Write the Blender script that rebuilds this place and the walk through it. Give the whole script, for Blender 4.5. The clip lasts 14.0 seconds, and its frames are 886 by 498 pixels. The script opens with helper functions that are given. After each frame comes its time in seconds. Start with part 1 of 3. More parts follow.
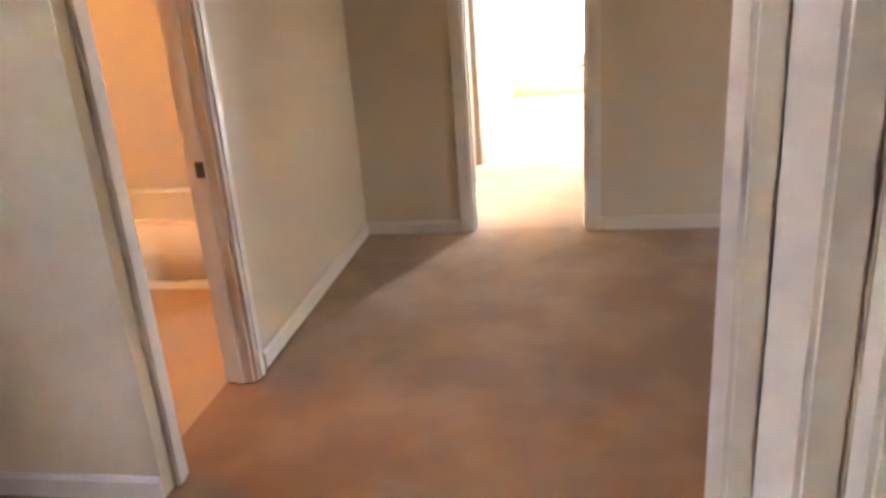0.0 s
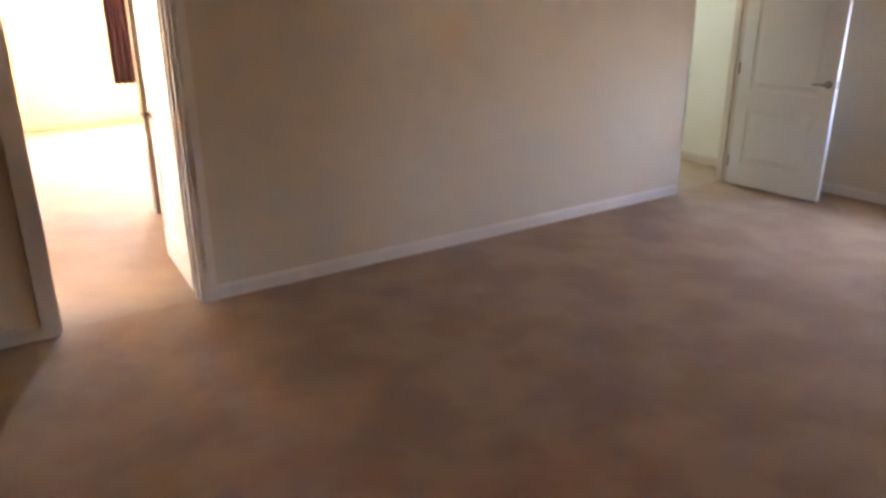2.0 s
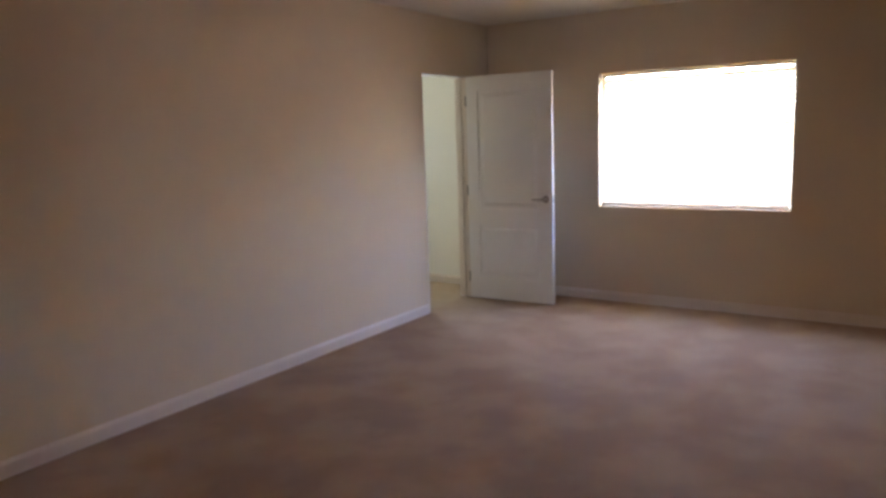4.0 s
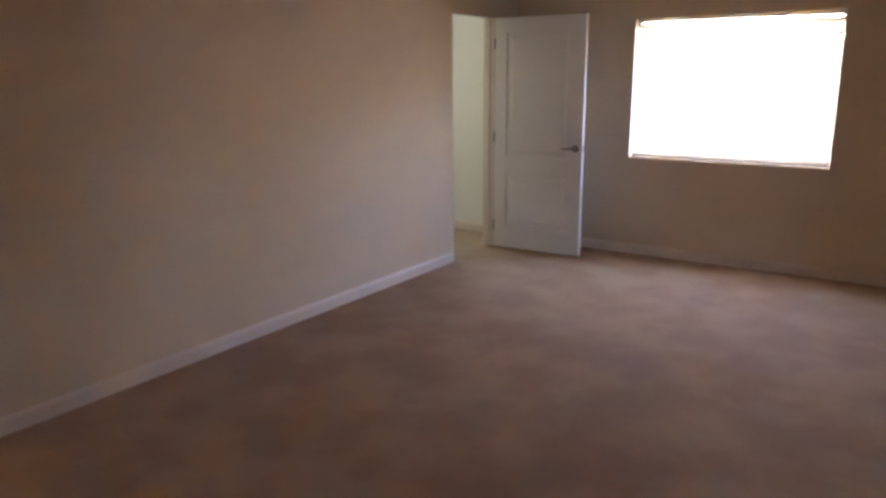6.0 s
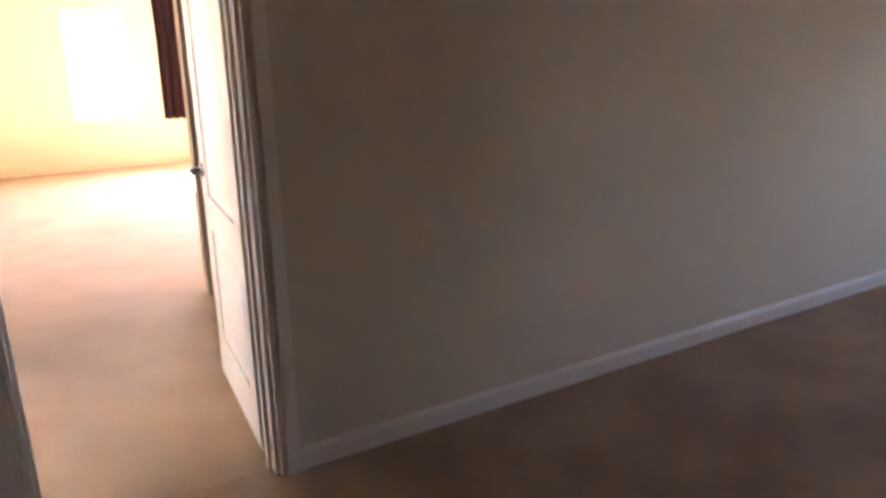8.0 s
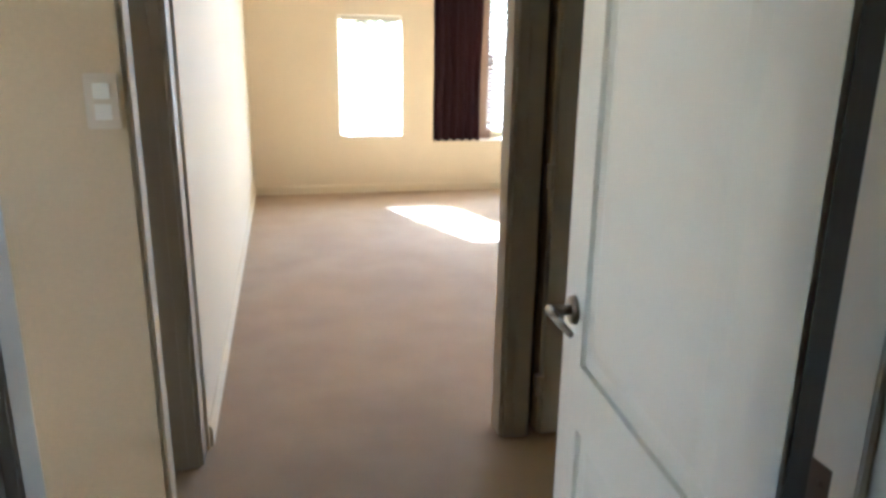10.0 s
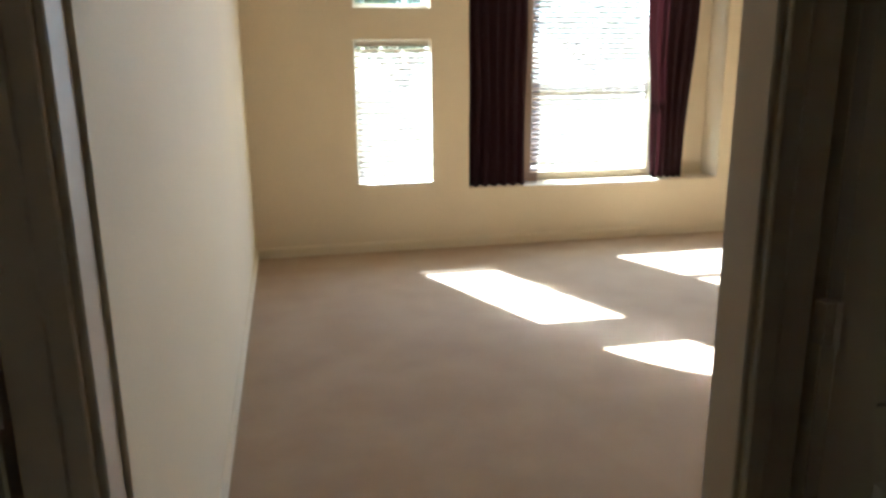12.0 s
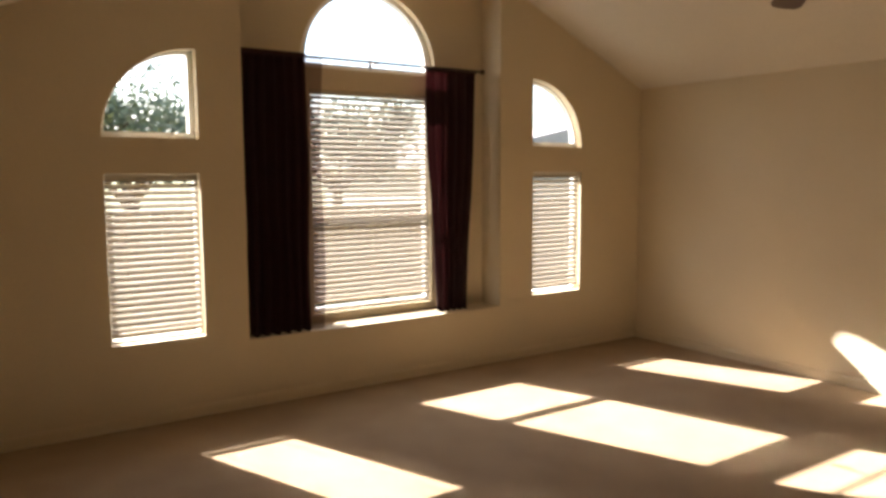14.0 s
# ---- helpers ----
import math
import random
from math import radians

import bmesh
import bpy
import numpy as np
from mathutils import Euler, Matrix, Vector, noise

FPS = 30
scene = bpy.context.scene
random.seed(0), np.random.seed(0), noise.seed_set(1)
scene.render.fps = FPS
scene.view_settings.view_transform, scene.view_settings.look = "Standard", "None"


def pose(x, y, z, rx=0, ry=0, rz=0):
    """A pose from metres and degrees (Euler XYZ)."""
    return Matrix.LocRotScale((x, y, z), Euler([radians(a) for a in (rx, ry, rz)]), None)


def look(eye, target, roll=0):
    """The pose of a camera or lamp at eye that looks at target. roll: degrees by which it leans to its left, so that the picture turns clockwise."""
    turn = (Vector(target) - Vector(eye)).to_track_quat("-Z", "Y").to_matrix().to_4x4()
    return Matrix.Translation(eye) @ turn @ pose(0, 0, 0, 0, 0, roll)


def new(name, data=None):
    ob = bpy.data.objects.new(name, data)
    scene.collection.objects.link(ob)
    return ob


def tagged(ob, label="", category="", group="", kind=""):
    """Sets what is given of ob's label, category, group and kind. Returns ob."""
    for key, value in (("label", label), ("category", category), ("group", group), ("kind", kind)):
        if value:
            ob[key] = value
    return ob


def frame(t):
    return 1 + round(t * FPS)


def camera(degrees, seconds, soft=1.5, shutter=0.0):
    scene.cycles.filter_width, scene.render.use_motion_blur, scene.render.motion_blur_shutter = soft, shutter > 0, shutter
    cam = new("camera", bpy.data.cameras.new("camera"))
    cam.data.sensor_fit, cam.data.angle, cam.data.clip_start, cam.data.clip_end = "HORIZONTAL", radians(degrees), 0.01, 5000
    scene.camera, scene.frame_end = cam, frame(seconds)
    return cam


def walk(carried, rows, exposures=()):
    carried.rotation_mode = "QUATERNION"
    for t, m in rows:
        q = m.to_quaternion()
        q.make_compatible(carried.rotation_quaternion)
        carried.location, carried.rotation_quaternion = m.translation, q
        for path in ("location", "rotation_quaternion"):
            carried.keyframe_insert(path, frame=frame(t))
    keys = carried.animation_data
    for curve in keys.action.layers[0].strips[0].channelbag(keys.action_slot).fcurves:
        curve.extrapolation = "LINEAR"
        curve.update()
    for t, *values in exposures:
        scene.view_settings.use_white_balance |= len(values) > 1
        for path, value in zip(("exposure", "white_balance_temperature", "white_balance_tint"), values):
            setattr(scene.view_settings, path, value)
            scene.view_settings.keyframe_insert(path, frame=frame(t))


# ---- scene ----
SOFT = 3.2
EXPO = [(0, 8.78, 6000, 18), (0.5, 8.42, 6600, 22), (1.5, 8.05, 6050, 24), (2.5, 7.8, 6000, 27), (4, 7.55, 6000, 30), (6.5, 7.45, 6100, 32), (7.5, 7.3, 5850, 27), (8.3, 7.1, 5350, 21), (8.6, 6.95, 5200, 17), (9.0, 6.57, 4780, 10), (11.3, 4.95, 4520, 0), (12.5, 4.15, 5480, 0), (13.0, 3.7, 6300, 9), (13.5, 3.2, 6550, 12), (14, 2.8, 6650, 14)]
cam = camera(62.60, 14.0, soft=SOFT)
walk(cam, [
    (0.0, look((1.277, -4.516, 1.471), (0.958, -2.654, 0.817), -4.20)),
    (0.5, look((1.152, -4.520, 1.549), (1.277, -2.642, 0.873), -1.29)),
    (1.0, look((0.848, -4.546, 1.605), (1.449, -2.762, 0.931), 0.09)),
    (1.5, look((0.576, -4.109, 1.618), (1.480, -2.468, 0.917), 0.84)),
    (2.0, look((0.462, -3.886, 1.647), (1.514, -2.322, 0.979), -0.33)),
    (2.5, look((0.362, -3.757, 1.659), (1.573, -2.280, 1.065), -1.00)),
    (3.0, look((0.227, -3.473, 1.475), (1.648, -2.137, 1.034), -1.88)),
    (3.5, look((0.155, -3.365, 1.477), (1.731, -2.179, 1.144), -2.15)),
    (4.0, look((0.423, -3.536, 1.528), (2.065, -2.438, 1.217), -1.92)),
    (6.5, look((0.430, -3.245, 1.574), (1.993, -2.116, 1.043), -0.51)),
    (7.0, look((0.523, -3.100, 1.532), (1.891, -1.742, 0.999), -0.81)),
    (7.5, look((0.688, -2.715, 1.543), (1.856, -1.195, 0.972), -0.38)),
    (8.0, look((0.845, -2.200, 1.500), (1.806, -0.548, 0.912), -0.72)),
    (8.5, look((0.876, -1.740, 1.500), (1.670, -0.021, 0.857), -1.41)),
    (9.0, look((0.920, -1.250, 1.490), (1.576, 0.535, 0.870), -1.50)),
    (9.2, look((0.945, -1.070, 1.485), (1.542, 0.741, 0.882), -0.74)),
    (11.5, look((0.883, 0.538, 1.438), (1.157, 2.457, 0.947), -0.02)),
    (12.0, look((0.891, 0.866, 1.464), (1.292, 2.766, 0.983), -0.61)),
    (12.5, look((0.869, 1.165, 1.569), (1.486, 3.003, 1.085), -0.55)),
    (13.0, look((0.824, 1.463, 1.600), (1.670, 3.230, 1.197), -0.71)),
    (13.5, look((0.770, 1.585, 1.660), (1.783, 3.281, 1.342), -0.50)),
    (14.0, look((0.661, 1.635, 1.679), (1.761, 3.292, 1.473), -0.26)),
], EXPO)


# ---- world and sun ----
SUN_WAY = Vector((0.50, -1.265, -1.0)).normalized()
world = bpy.data.worlds.new("world")
scene.world = world
world.use_nodes = True
wn = world.node_tree.nodes
sky = wn.new("ShaderNodeTexSky")
sky.sky_type, sky.sun_disc = "NISHITA", False
sky.sun_elevation, sky.sun_rotation = math.asin(-SUN_WAY.z), math.atan2(-SUN_WAY.x, -SUN_WAY.y)
wn["Background"].inputs[1].default_value = 0.07
world.node_tree.links.new(sky.outputs[0], wn["Background"].inputs[0])
sun = new("sun", bpy.data.lights.new("sun", "SUN"))
sun.data.energy, sun.data.angle, sun.data.color = 5.0, radians(0.53), (1.0, 0.985, 0.955)
sun.matrix_world = look((0, 30, 25), Vector((0, 30, 25)) + SUN_WAY)


def area(name, at, way, w, h, watts, colour):
    lamp = new(name, bpy.data.lights.new(name, "AREA"))
    lamp.data.shape, lamp.data.size, lamp.data.size_y = "RECTANGLE", w, h
    lamp.data.energy, lamp.data.color = watts, colour
    lamp.matrix_world = look(at, Vector(at) + Vector(way))
    return lamp


# daylight in the window openings
area("daylight_window_east", (6.555, -1.88, 1.42), (-1, 0, -0.08), 1.5, 1.1, 0.066, (1.0, 0.86, 0.84)).data.spread = radians(140)
area("daylight_window_bay", (3.50, 6.71, 1.4), (0, -1, -0.1), 0.85, 1.6, 0.8, (0.90, 0.95, 1.0))
# Added fill lamp that brightens the side room; its window is invented, out of view.
area("added_side_room_fill", (6.60, 1.38, 1.45), (-1, -0.35, 0.1), 0.34, 0.5, 0.15, (0.74, 0.98, 1.0))
area("daylight_hall_west", (-1.55, 0.68, 1.4), (1, 0.05, -0.1), 0.32, 0.5, 0.032, (0.80, 0.78, 0.95))
area("daylight_hall", (-2.36, -5.37, 1.45), (1, 0.8, -0.1), 0.37, 0.4, 0.072, (0.55, 0.58, 1.0))
bulb = new("bath_bulb", bpy.data.lights.new("bath_bulb", "POINT"))
bulb.data.energy, bulb.data.color, bulb.data.shadow_soft_size = 0.135, (1.0, 0.42, 0.085), 0.06
bulb.location = (-1.3, -1.9, 2.15)

# ---- materials ----


def material(name, colour, rough=0.6, metal=0.0, grain=0.0, scale=40.0, bump=0.0, stain=0.0, stain_scale=1.2, dark=None, edge=0.16):
    """Base colour with a fine grain, a broad stain and a bump, all in metres."""
    m = bpy.data.materials.new(name)
    m.use_nodes = True
    nt = m.node_tree
    n, link = nt.nodes, nt.links.new
    b = n["Principled BSDF"]
    b.inputs["Roughness"].default_value, b.inputs["Metallic"].default_value = rough, metal
    b.inputs["Base Color"].default_value = (*colour, 1)
    if not (grain or stain or bump):
        return m
    geo = n.new("ShaderNodeNewGeometry")
    fine = n.new("ShaderNodeTexNoise")
    fine.inputs["Scale"].default_value, fine.inputs["Detail"].default_value = scale, 4
    broad = n.new("ShaderNodeTexNoise")
    broad.inputs["Scale"].default_value, broad.inputs["Detail"].default_value = stain_scale, 5
    for tex in (fine, broad):
        link(geo.outputs["Position"], tex.inputs["Vector"])
    low = dark or tuple(c * 0.6 for c in colour)
    mix = n.new("ShaderNodeMix")
    mix.data_type = "RGBA"
    mix.inputs[6].default_value, mix.inputs[7].default_value = (*low, 1), (*colour, 1)
    ramp = n.new("ShaderNodeMapRange")
    ramp.inputs[1].default_value, ramp.inputs[2].default_value = 0.5 - edge, 0.5 + edge
    ramp.inputs[3].default_value, ramp.inputs[4].default_value = 1 - stain, 1.0
    link(broad.outputs[0], ramp.inputs[0])
    ramp2 = n.new("ShaderNodeMapRange")
    ramp2.inputs[1].default_value, ramp2.inputs[2].default_value = 0.3, 0.7
    ramp2.inputs[3].default_value, ramp2.inputs[4].default_value = 1 - grain, 1.0
    link(fine.outputs[0], ramp2.inputs[0])
    mul = n.new("ShaderNodeMath")
    mul.operation = "MULTIPLY"
    link(ramp.outputs[0], mul.inputs[0])
    link(ramp2.outputs[0], mul.inputs[1])
    link(mul.outputs[0], mix.inputs[0])
    link(mix.outputs[2], b.inputs["Base Color"])
    if bump:
        bp = n.new("ShaderNodeBump")
        bp.inputs["Strength"].default_value, bp.inputs["Distance"].default_value = bump, 0.004
        link(fine.outputs[0], bp.inputs["Height"])
        link(bp.outputs[0], b.inputs["Normal"])
    return m


WALL = material("beige_wall_paint", (0.60, 0.480, 0.322), 0.75, grain=0.12, scale=90, bump=0.25, stain=0.10)
CREAM = material("cream_wall_paint", (0.64, 0.535, 0.368), 0.75, grain=0.12, scale=90, bump=0.25, stain=0.10)
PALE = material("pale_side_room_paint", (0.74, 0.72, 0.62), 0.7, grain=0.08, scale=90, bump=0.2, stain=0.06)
CEIL = material("ceiling_paint", (0.66, 0.60, 0.50), 0.85, grain=0.15, scale=60, bump=0.5, stain=0.06)
TRIM = material("cream_trim_paint", (0.66, 0.575, 0.475), 0.55, grain=0.06, scale=30, bump=0.05, stain=0.08)
# Door paint with the hall's shade put into the colour, for the double doors.
SHADED_DOORP = material("shade_darkened_door_paint", (0.41, 0.335, 0.255), 0.5, grain=0.05, scale=25, bump=0.05, stain=0.08)
DOORP = material("white_door_paint", (0.72, 0.70, 0.65), 0.35, grain=0.05, scale=25, bump=0.05, stain=0.06)
BASE = material("beige_baseboard_paint", (0.64, 0.545, 0.43), 0.45, grain=0.06, scale=40, bump=0.05, stain=0.08)
CARPET = material("tan_carpet_pile", (0.345, 0.214, 0.102), 0.95, grain=0.35, scale=180, bump=0.9, stain=0.60, stain_scale=2.5, dark=(0.215, 0.106, 0.040), edge=0.09)
TANPILE = material("pale_tan_carpet_pile", (0.348, 0.236, 0.126), 0.95, grain=0.35, scale=180, bump=0.9, stain=0.42, stain_scale=3.0, dark=(0.215, 0.124, 0.054), edge=0.15)
for pile in (CARPET, TANPILE):
    cb = pile.node_tree.nodes["Principled BSDF"]
    cb.inputs["Sheen Weight"].default_value, cb.inputs["Sheen Roughness"].default_value = 0.2, 0.45
    cb.inputs["Sheen Tint"].default_value = (1.0, 0.90, 0.78, 1)
BATHFLOOR = material("bath_vinyl", (0.55, 0.42, 0.28), 0.4, grain=0.15, scale=20, stain=0.15)
PORCELAIN = material("white_porcelain", (0.80, 0.78, 0.74), 0.38, grain=0.02, scale=10)
METAL = material("brushed_nickel", (0.26, 0.23, 0.19), 0.32, 1.0, grain=0.2, scale=120)
TARNISH = material("tarnished_brass", (0.05, 0.03, 0.018), 0.5, 0.2, grain=0.2, scale=90)
DARKMETAL = material("dark_bronze", (0.10, 0.075, 0.06), 0.4, 0.8, grain=0.2, scale=80)
CURTAIN = material("burgundy_curtain_cloth", (0.032, 0.006, 0.008), 0.85, grain=0.3, scale=250, bump=0.3, stain=0.2, stain_scale=3)


def slat_cloth(name, colour, through_colour, amount):
    """Thin painted slat that lets some daylight through."""
    m = material(name, colour, 0.45, grain=0.04, scale=30)
    nt = m.node_tree
    thin = nt.nodes.new("ShaderNodeBsdfTranslucent")
    thin.inputs[0].default_value = (*through_colour, 1)
    blend = nt.nodes.new("ShaderNodeMixShader")
    blend.inputs[0].default_value = amount
    nt.links.new(nt.nodes["Principled BSDF"].outputs[0], blend.inputs[1])
    nt.links.new(thin.outputs[0], blend.inputs[2])
    nt.links.new(blend.outputs[0], nt.nodes["Material Output"].inputs[0])
    return m


SLAT = slat_cloth("cream_blind_slat", (0.62, 0.55, 0.45), (0.72, 0.62, 0.47), 0.18)
WSLAT = slat_cloth("white_blind_slat", (0.80, 0.78, 0.74), (0.84, 0.68, 0.50), 0.29)
ct = CURTAIN.node_tree
glow_through = ct.nodes.new("ShaderNodeBsdfTranslucent")
glow_through.inputs[0].default_value = (0.22, 0.02, 0.025, 1)
cloth_mix = ct.nodes.new("ShaderNodeMixShader")
cloth_mix.inputs[0].default_value = 0.017
ct.links.new(ct.nodes["Principled BSDF"].outputs[0], cloth_mix.inputs[1])
ct.links.new(glow_through.outputs[0], cloth_mix.inputs[2])
ct.links.new(cloth_mix.outputs[0], ct.nodes["Material Output"].inputs[0])
SHEER = material("thin_burgundy_hem", (0.05, 0.010, 0.014), 0.85, grain=0.3, scale=250)
st = SHEER.node_tree
open_weave = st.nodes.new("ShaderNodeBsdfTransparent")
open_weave.inputs[0].default_value = (0.80, 0.72, 0.74, 1)
weave_mix = st.nodes.new("ShaderNodeMixShader")
weave_mix.inputs[0].default_value = 0.58
st.links.new(st.nodes["Principled BSDF"].outputs[0], weave_mix.inputs[1])
st.links.new(open_weave.outputs[0], weave_mix.inputs[2])
st.links.new(weave_mix.outputs[0], st.nodes["Material Output"].inputs[0])
VINYL = material("white_vinyl_frame", (0.78, 0.76, 0.72), 0.4, grain=0.04, scale=30)
BLADE = material("dark_walnut_blade", (0.07, 0.03, 0.018), 0.45, grain=0.4, scale=30)
# Near-black colour that stands in for shade inside the door gaps.
GAP_SHADE = material("painted_gap_shade", (0.03, 0.025, 0.02), 0.8)
STUCCO = material("grey_stucco", (0.50, 0.46, 0.40), 0.9, grain=0.2, scale=15, bump=0.4, stain=0.2)
SHINGLE = material("brown_roof_shingle", (0.42, 0.38, 0.36), 0.9, grain=0.4, scale=8, bump=0.5, stain=0.3)
LAWN = material("dry_lawn", (0.16, 0.15, 0.06), 0.95, grain=0.4, scale=12, bump=0.6, stain=0.4, stain_scale=0.4)
BARK = material("tree_bark", (0.12, 0.085, 0.06), 0.9, grain=0.5, scale=25, bump=0.8)
LEAF = material("tree_leaf", (0.15, 0.18, 0.10), 0.6, grain=0.4, scale=3, stain=0.4, stain_scale=0.8)
FENCE = material("weathered_fence_wood", (0.30, 0.22, 0.15), 0.85, grain=0.35, scale=14, stain=0.3)
GLASS = bpy.data.materials.new("window_glass")
GLASS.use_nodes = True
gb = GLASS.node_tree.nodes["Principled BSDF"]
gb.inputs["Base Color"].default_value = (0.95, 0.97, 0.96, 1)
gb.inputs["Roughness"].default_value, gb.inputs["Transmission Weight"].default_value, gb.inputs["IOR"].default_value = 0.0, 1.0, 1.02

# ---- building helpers ----


def box(bm, x0, x1, y0, y1, z0, z1):
    v = [bm.verts.new((x, y, z)) for x in (x0, x1) for y in (y0, y1) for z in (z0, z1)]
    for f in ((0, 1, 3, 2), (4, 6, 7, 5), (0, 4, 5, 1), (2, 3, 7, 6), (0, 2, 6, 4), (1, 5, 7, 3)):
        bm.faces.new([v[i] for i in f])
    return v


def prism(bm, outline, y0, y1):
    """An outline of (x, z), extruded from y0 to y1."""
    a = [bm.verts.new((x, y0, z)) for x, z in outline]
    b = [bm.verts.new((x, y1, z)) for x, z in outline]
    bm.faces.new(a)
    bm.faces.new(b[::-1])
    for i in range(len(a)):
        j = (i + 1) % len(a)
        bm.faces.new((a[j], a[i], b[i], b[j]))


def cyl(bm, a, b, r, r2=None, n=16):
    a, b = Vector(a), Vector(b)
    m = Matrix.Translation((a + b) / 2) @ (b - a).to_track_quat("Z", "Y").to_matrix().to_4x4()
    bmesh.ops.create_cone(bm, cap_ends=True, segments=n, radius1=r, radius2=r if r2 is None else r2, depth=(b - a).length, matrix=m)


def soften(bm, width, segments=2):
    bmesh.ops.recalc_face_normals(bm, faces=bm.faces)
    edges = [e for e in bm.edges if len(e.link_faces) == 2 and e.calc_face_angle(0) > 0.6]
    bmesh.ops.bevel(bm, geom=edges, offset=width, segments=segments, affect="EDGES", clamp_overlap=True)


def mesh_of(name, bm, mat, smooth=False):
    bmesh.ops.recalc_face_normals(bm, faces=bm.faces)
    me = bpy.data.meshes.new(name)
    bm.to_mesh(me)
    bm.free()
    me.materials.append(mat)
    if smooth:
        for f in me.polygons:
            f.use_smooth = True
    return me


def part(name, bm, mat, parent=None, label="", smooth=False):
    ob = new(name, mesh_of(name, bm, mat, smooth))
    if parent:
        ob.parent = parent
    if label:
        ob["label"] = label
    return ob


def empty(name, m=None):
    ob = new(name)
    if m:
        ob.matrix_world = m
    return ob


def structure(ob, label, category):
    return tagged(ob, label, category, kind="structure")


def slab_with_holes(name, axis, lo, hi, z0, z1, t0, t1, holes, mat):
    """A wall along x (axis 0) or y (axis 1) from lo to hi, thickness t0..t1, with rectangular holes (a, b, zlow, zhigh)."""
    bm = bmesh.new()

    def add(a, b, za, zb):
        if b - a > 1e-4 and zb - za > 1e-4:
            box(bm, a, b, t0, t1, za, zb) if axis == 0 else box(bm, t0, t1, a, b, za, zb)
    at = lo
    for a, b, zl, zh in sorted(holes):
        add(at, a, z0, z1)
        add(a, b, z0, zl)
        add(a, b, zh, z1)
        at = b
    add(at, hi, z0, z1)
    bmesh.ops.remove_doubles(bm, verts=bm.verts, dist=0.0005)
    return part(name, bm, mat)


# ---- setting: floors, walls, ceilings ----
H1 = 2.52
XC, XL, XR, Y2 = 6.58, 0.60, 6.40, 6.697
RIDGE, EAVE, PITCH = 3.50, 2.50, 0.46
D1 = (0.711, 1.455)
D2 = (5.475, 6.18)
BATH = (-2.585, -1.965)
TOP = 2.04

bm = bmesh.new()
box(bm, -0.12, XC + 0.12, -4.31, 0.06, -0.1, 0)
box(bm, -2.4, -0.12, -7.2, -2.72, -0.1, 0)
box(bm, -0.12, XC + 0.12, -7.2, -4.31, -0.1, 0)
structure(part("floor", bm, CARPET), "brown wall-to-wall carpet with faint stains", "floor")
bm = bmesh.new()
box(bm, -0.12, XC + 0.12, 0.06, 7.2, -0.1, 0)
box(bm, -1.6, -0.12, 0.12, 7.2, -0.1, 0)
structure(part("floor_bedroom", bm, TANPILE), "pale tan carpet of the hall and the sunny room", "floor")
bm = bmesh.new()
box(bm, -2.6, -0.12, -2.72, 0.12, -0.1, -0.004)
structure(part("floor_bath", bm, BATHFLOOR), "warm-lit tan vinyl floor of the bathroom", "floor")

wall_a = slab_with_holes("wall_west", 1, -2.72, 0.0, 0, H1, -0.12, 0.0, [(BATH[0], BATH[1], 0, TOP)], WALL)
structure(wall_a, "beige painted wall with the bathroom doorway", "wall")
wall_b = slab_with_holes("wall_north", 0, -0.12, XC + 0.12, 0, H1, 0.0, 0.12, [(*D1, 0, TOP), (*D2, 0, TOP)], WALL)
structure(wall_b, "long beige painted wall with two doorways", "wall")
wall_c = slab_with_holes("wall_east", 1, -4.31, 0.0, 0, H1, XC, XC + 0.14, [(-2.665, -1.105, 0.845, 2.0)], WALL)
structure(wall_c, "beige painted wall with a blind-covered window", "wall")
wall_d = slab_with_holes("wall_south", 0, -2.4, XC, 0, H1, -4.31, -4.20, [(-1.6, 1.363, 0, TOP)], WALL)
structure(wall_d, "beige painted wall with the entry doorway", "wall")
wall_e = slab_with_holes("wall_bath_south", 0, -2.4, -0.12, 0, H1, -2.72, -2.66, [], WALL)
structure(wall_e, "pale painted wall beside the bathroom door", "wall")
for name, args in {
    "wall_bath_west": (1, -2.66, 0.12, 0, H1, -2.6, -2.5, []),
    "wall_bath_north": (0, -2.5, -0.12, 0, H1, -0.12, 0.0, []),
    "wall_entry_west": (1, -7.2, -2.72, 0, H1, -2.5, -2.4, [(-5.55, -5.18, 1.25, 1.65)]),
    "wall_entry_south": (0, -2.4, 3.0, 0, H1, -7.3, -7.2, []),
    "wall_entry_east": (1, -7.2, -4.31, 0, H1, 3.0, 3.1, []),
}.items():
    structure(slab_with_holes(name, *args, WALL), "plain beige painted wall", "wall")
bm = bmesh.new()
box(bm, -2.6, XC + 0.14, -7.3, 0.12, H1, H1 + 0.1)
structure(part("ceiling", bm, CEIL), "flat painted ceiling of the first room", "ceiling")

# hall between the rooms
bm = bmesh.new()
box(bm, -1.6, 0.605, 1.24, 1.325, 0, H1)
soften(bm, 0.012, 3)
slab = part("wall_hall_return", bm, WALL)
structure(slab, "pale painted wall end with a light switch", "wall")
# The two narrow slots are cut only to darken the gaps beside the leaves.
slab = slab_with_holes("wall_hall_north", 0, -1.6, 4.6, 0, H1, 1.955, 2.055, [(0.452, 0.474, 0, 2.03), (0.576, 1.69, 0, TOP), (1.792, 1.830, 0, 2.03)], WALL)
structure(slab, "beige wall with the double doorway", "wall")
# Close the slots with near-black sheets, painted in place of shade.
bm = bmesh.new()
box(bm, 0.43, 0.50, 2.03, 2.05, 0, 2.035)
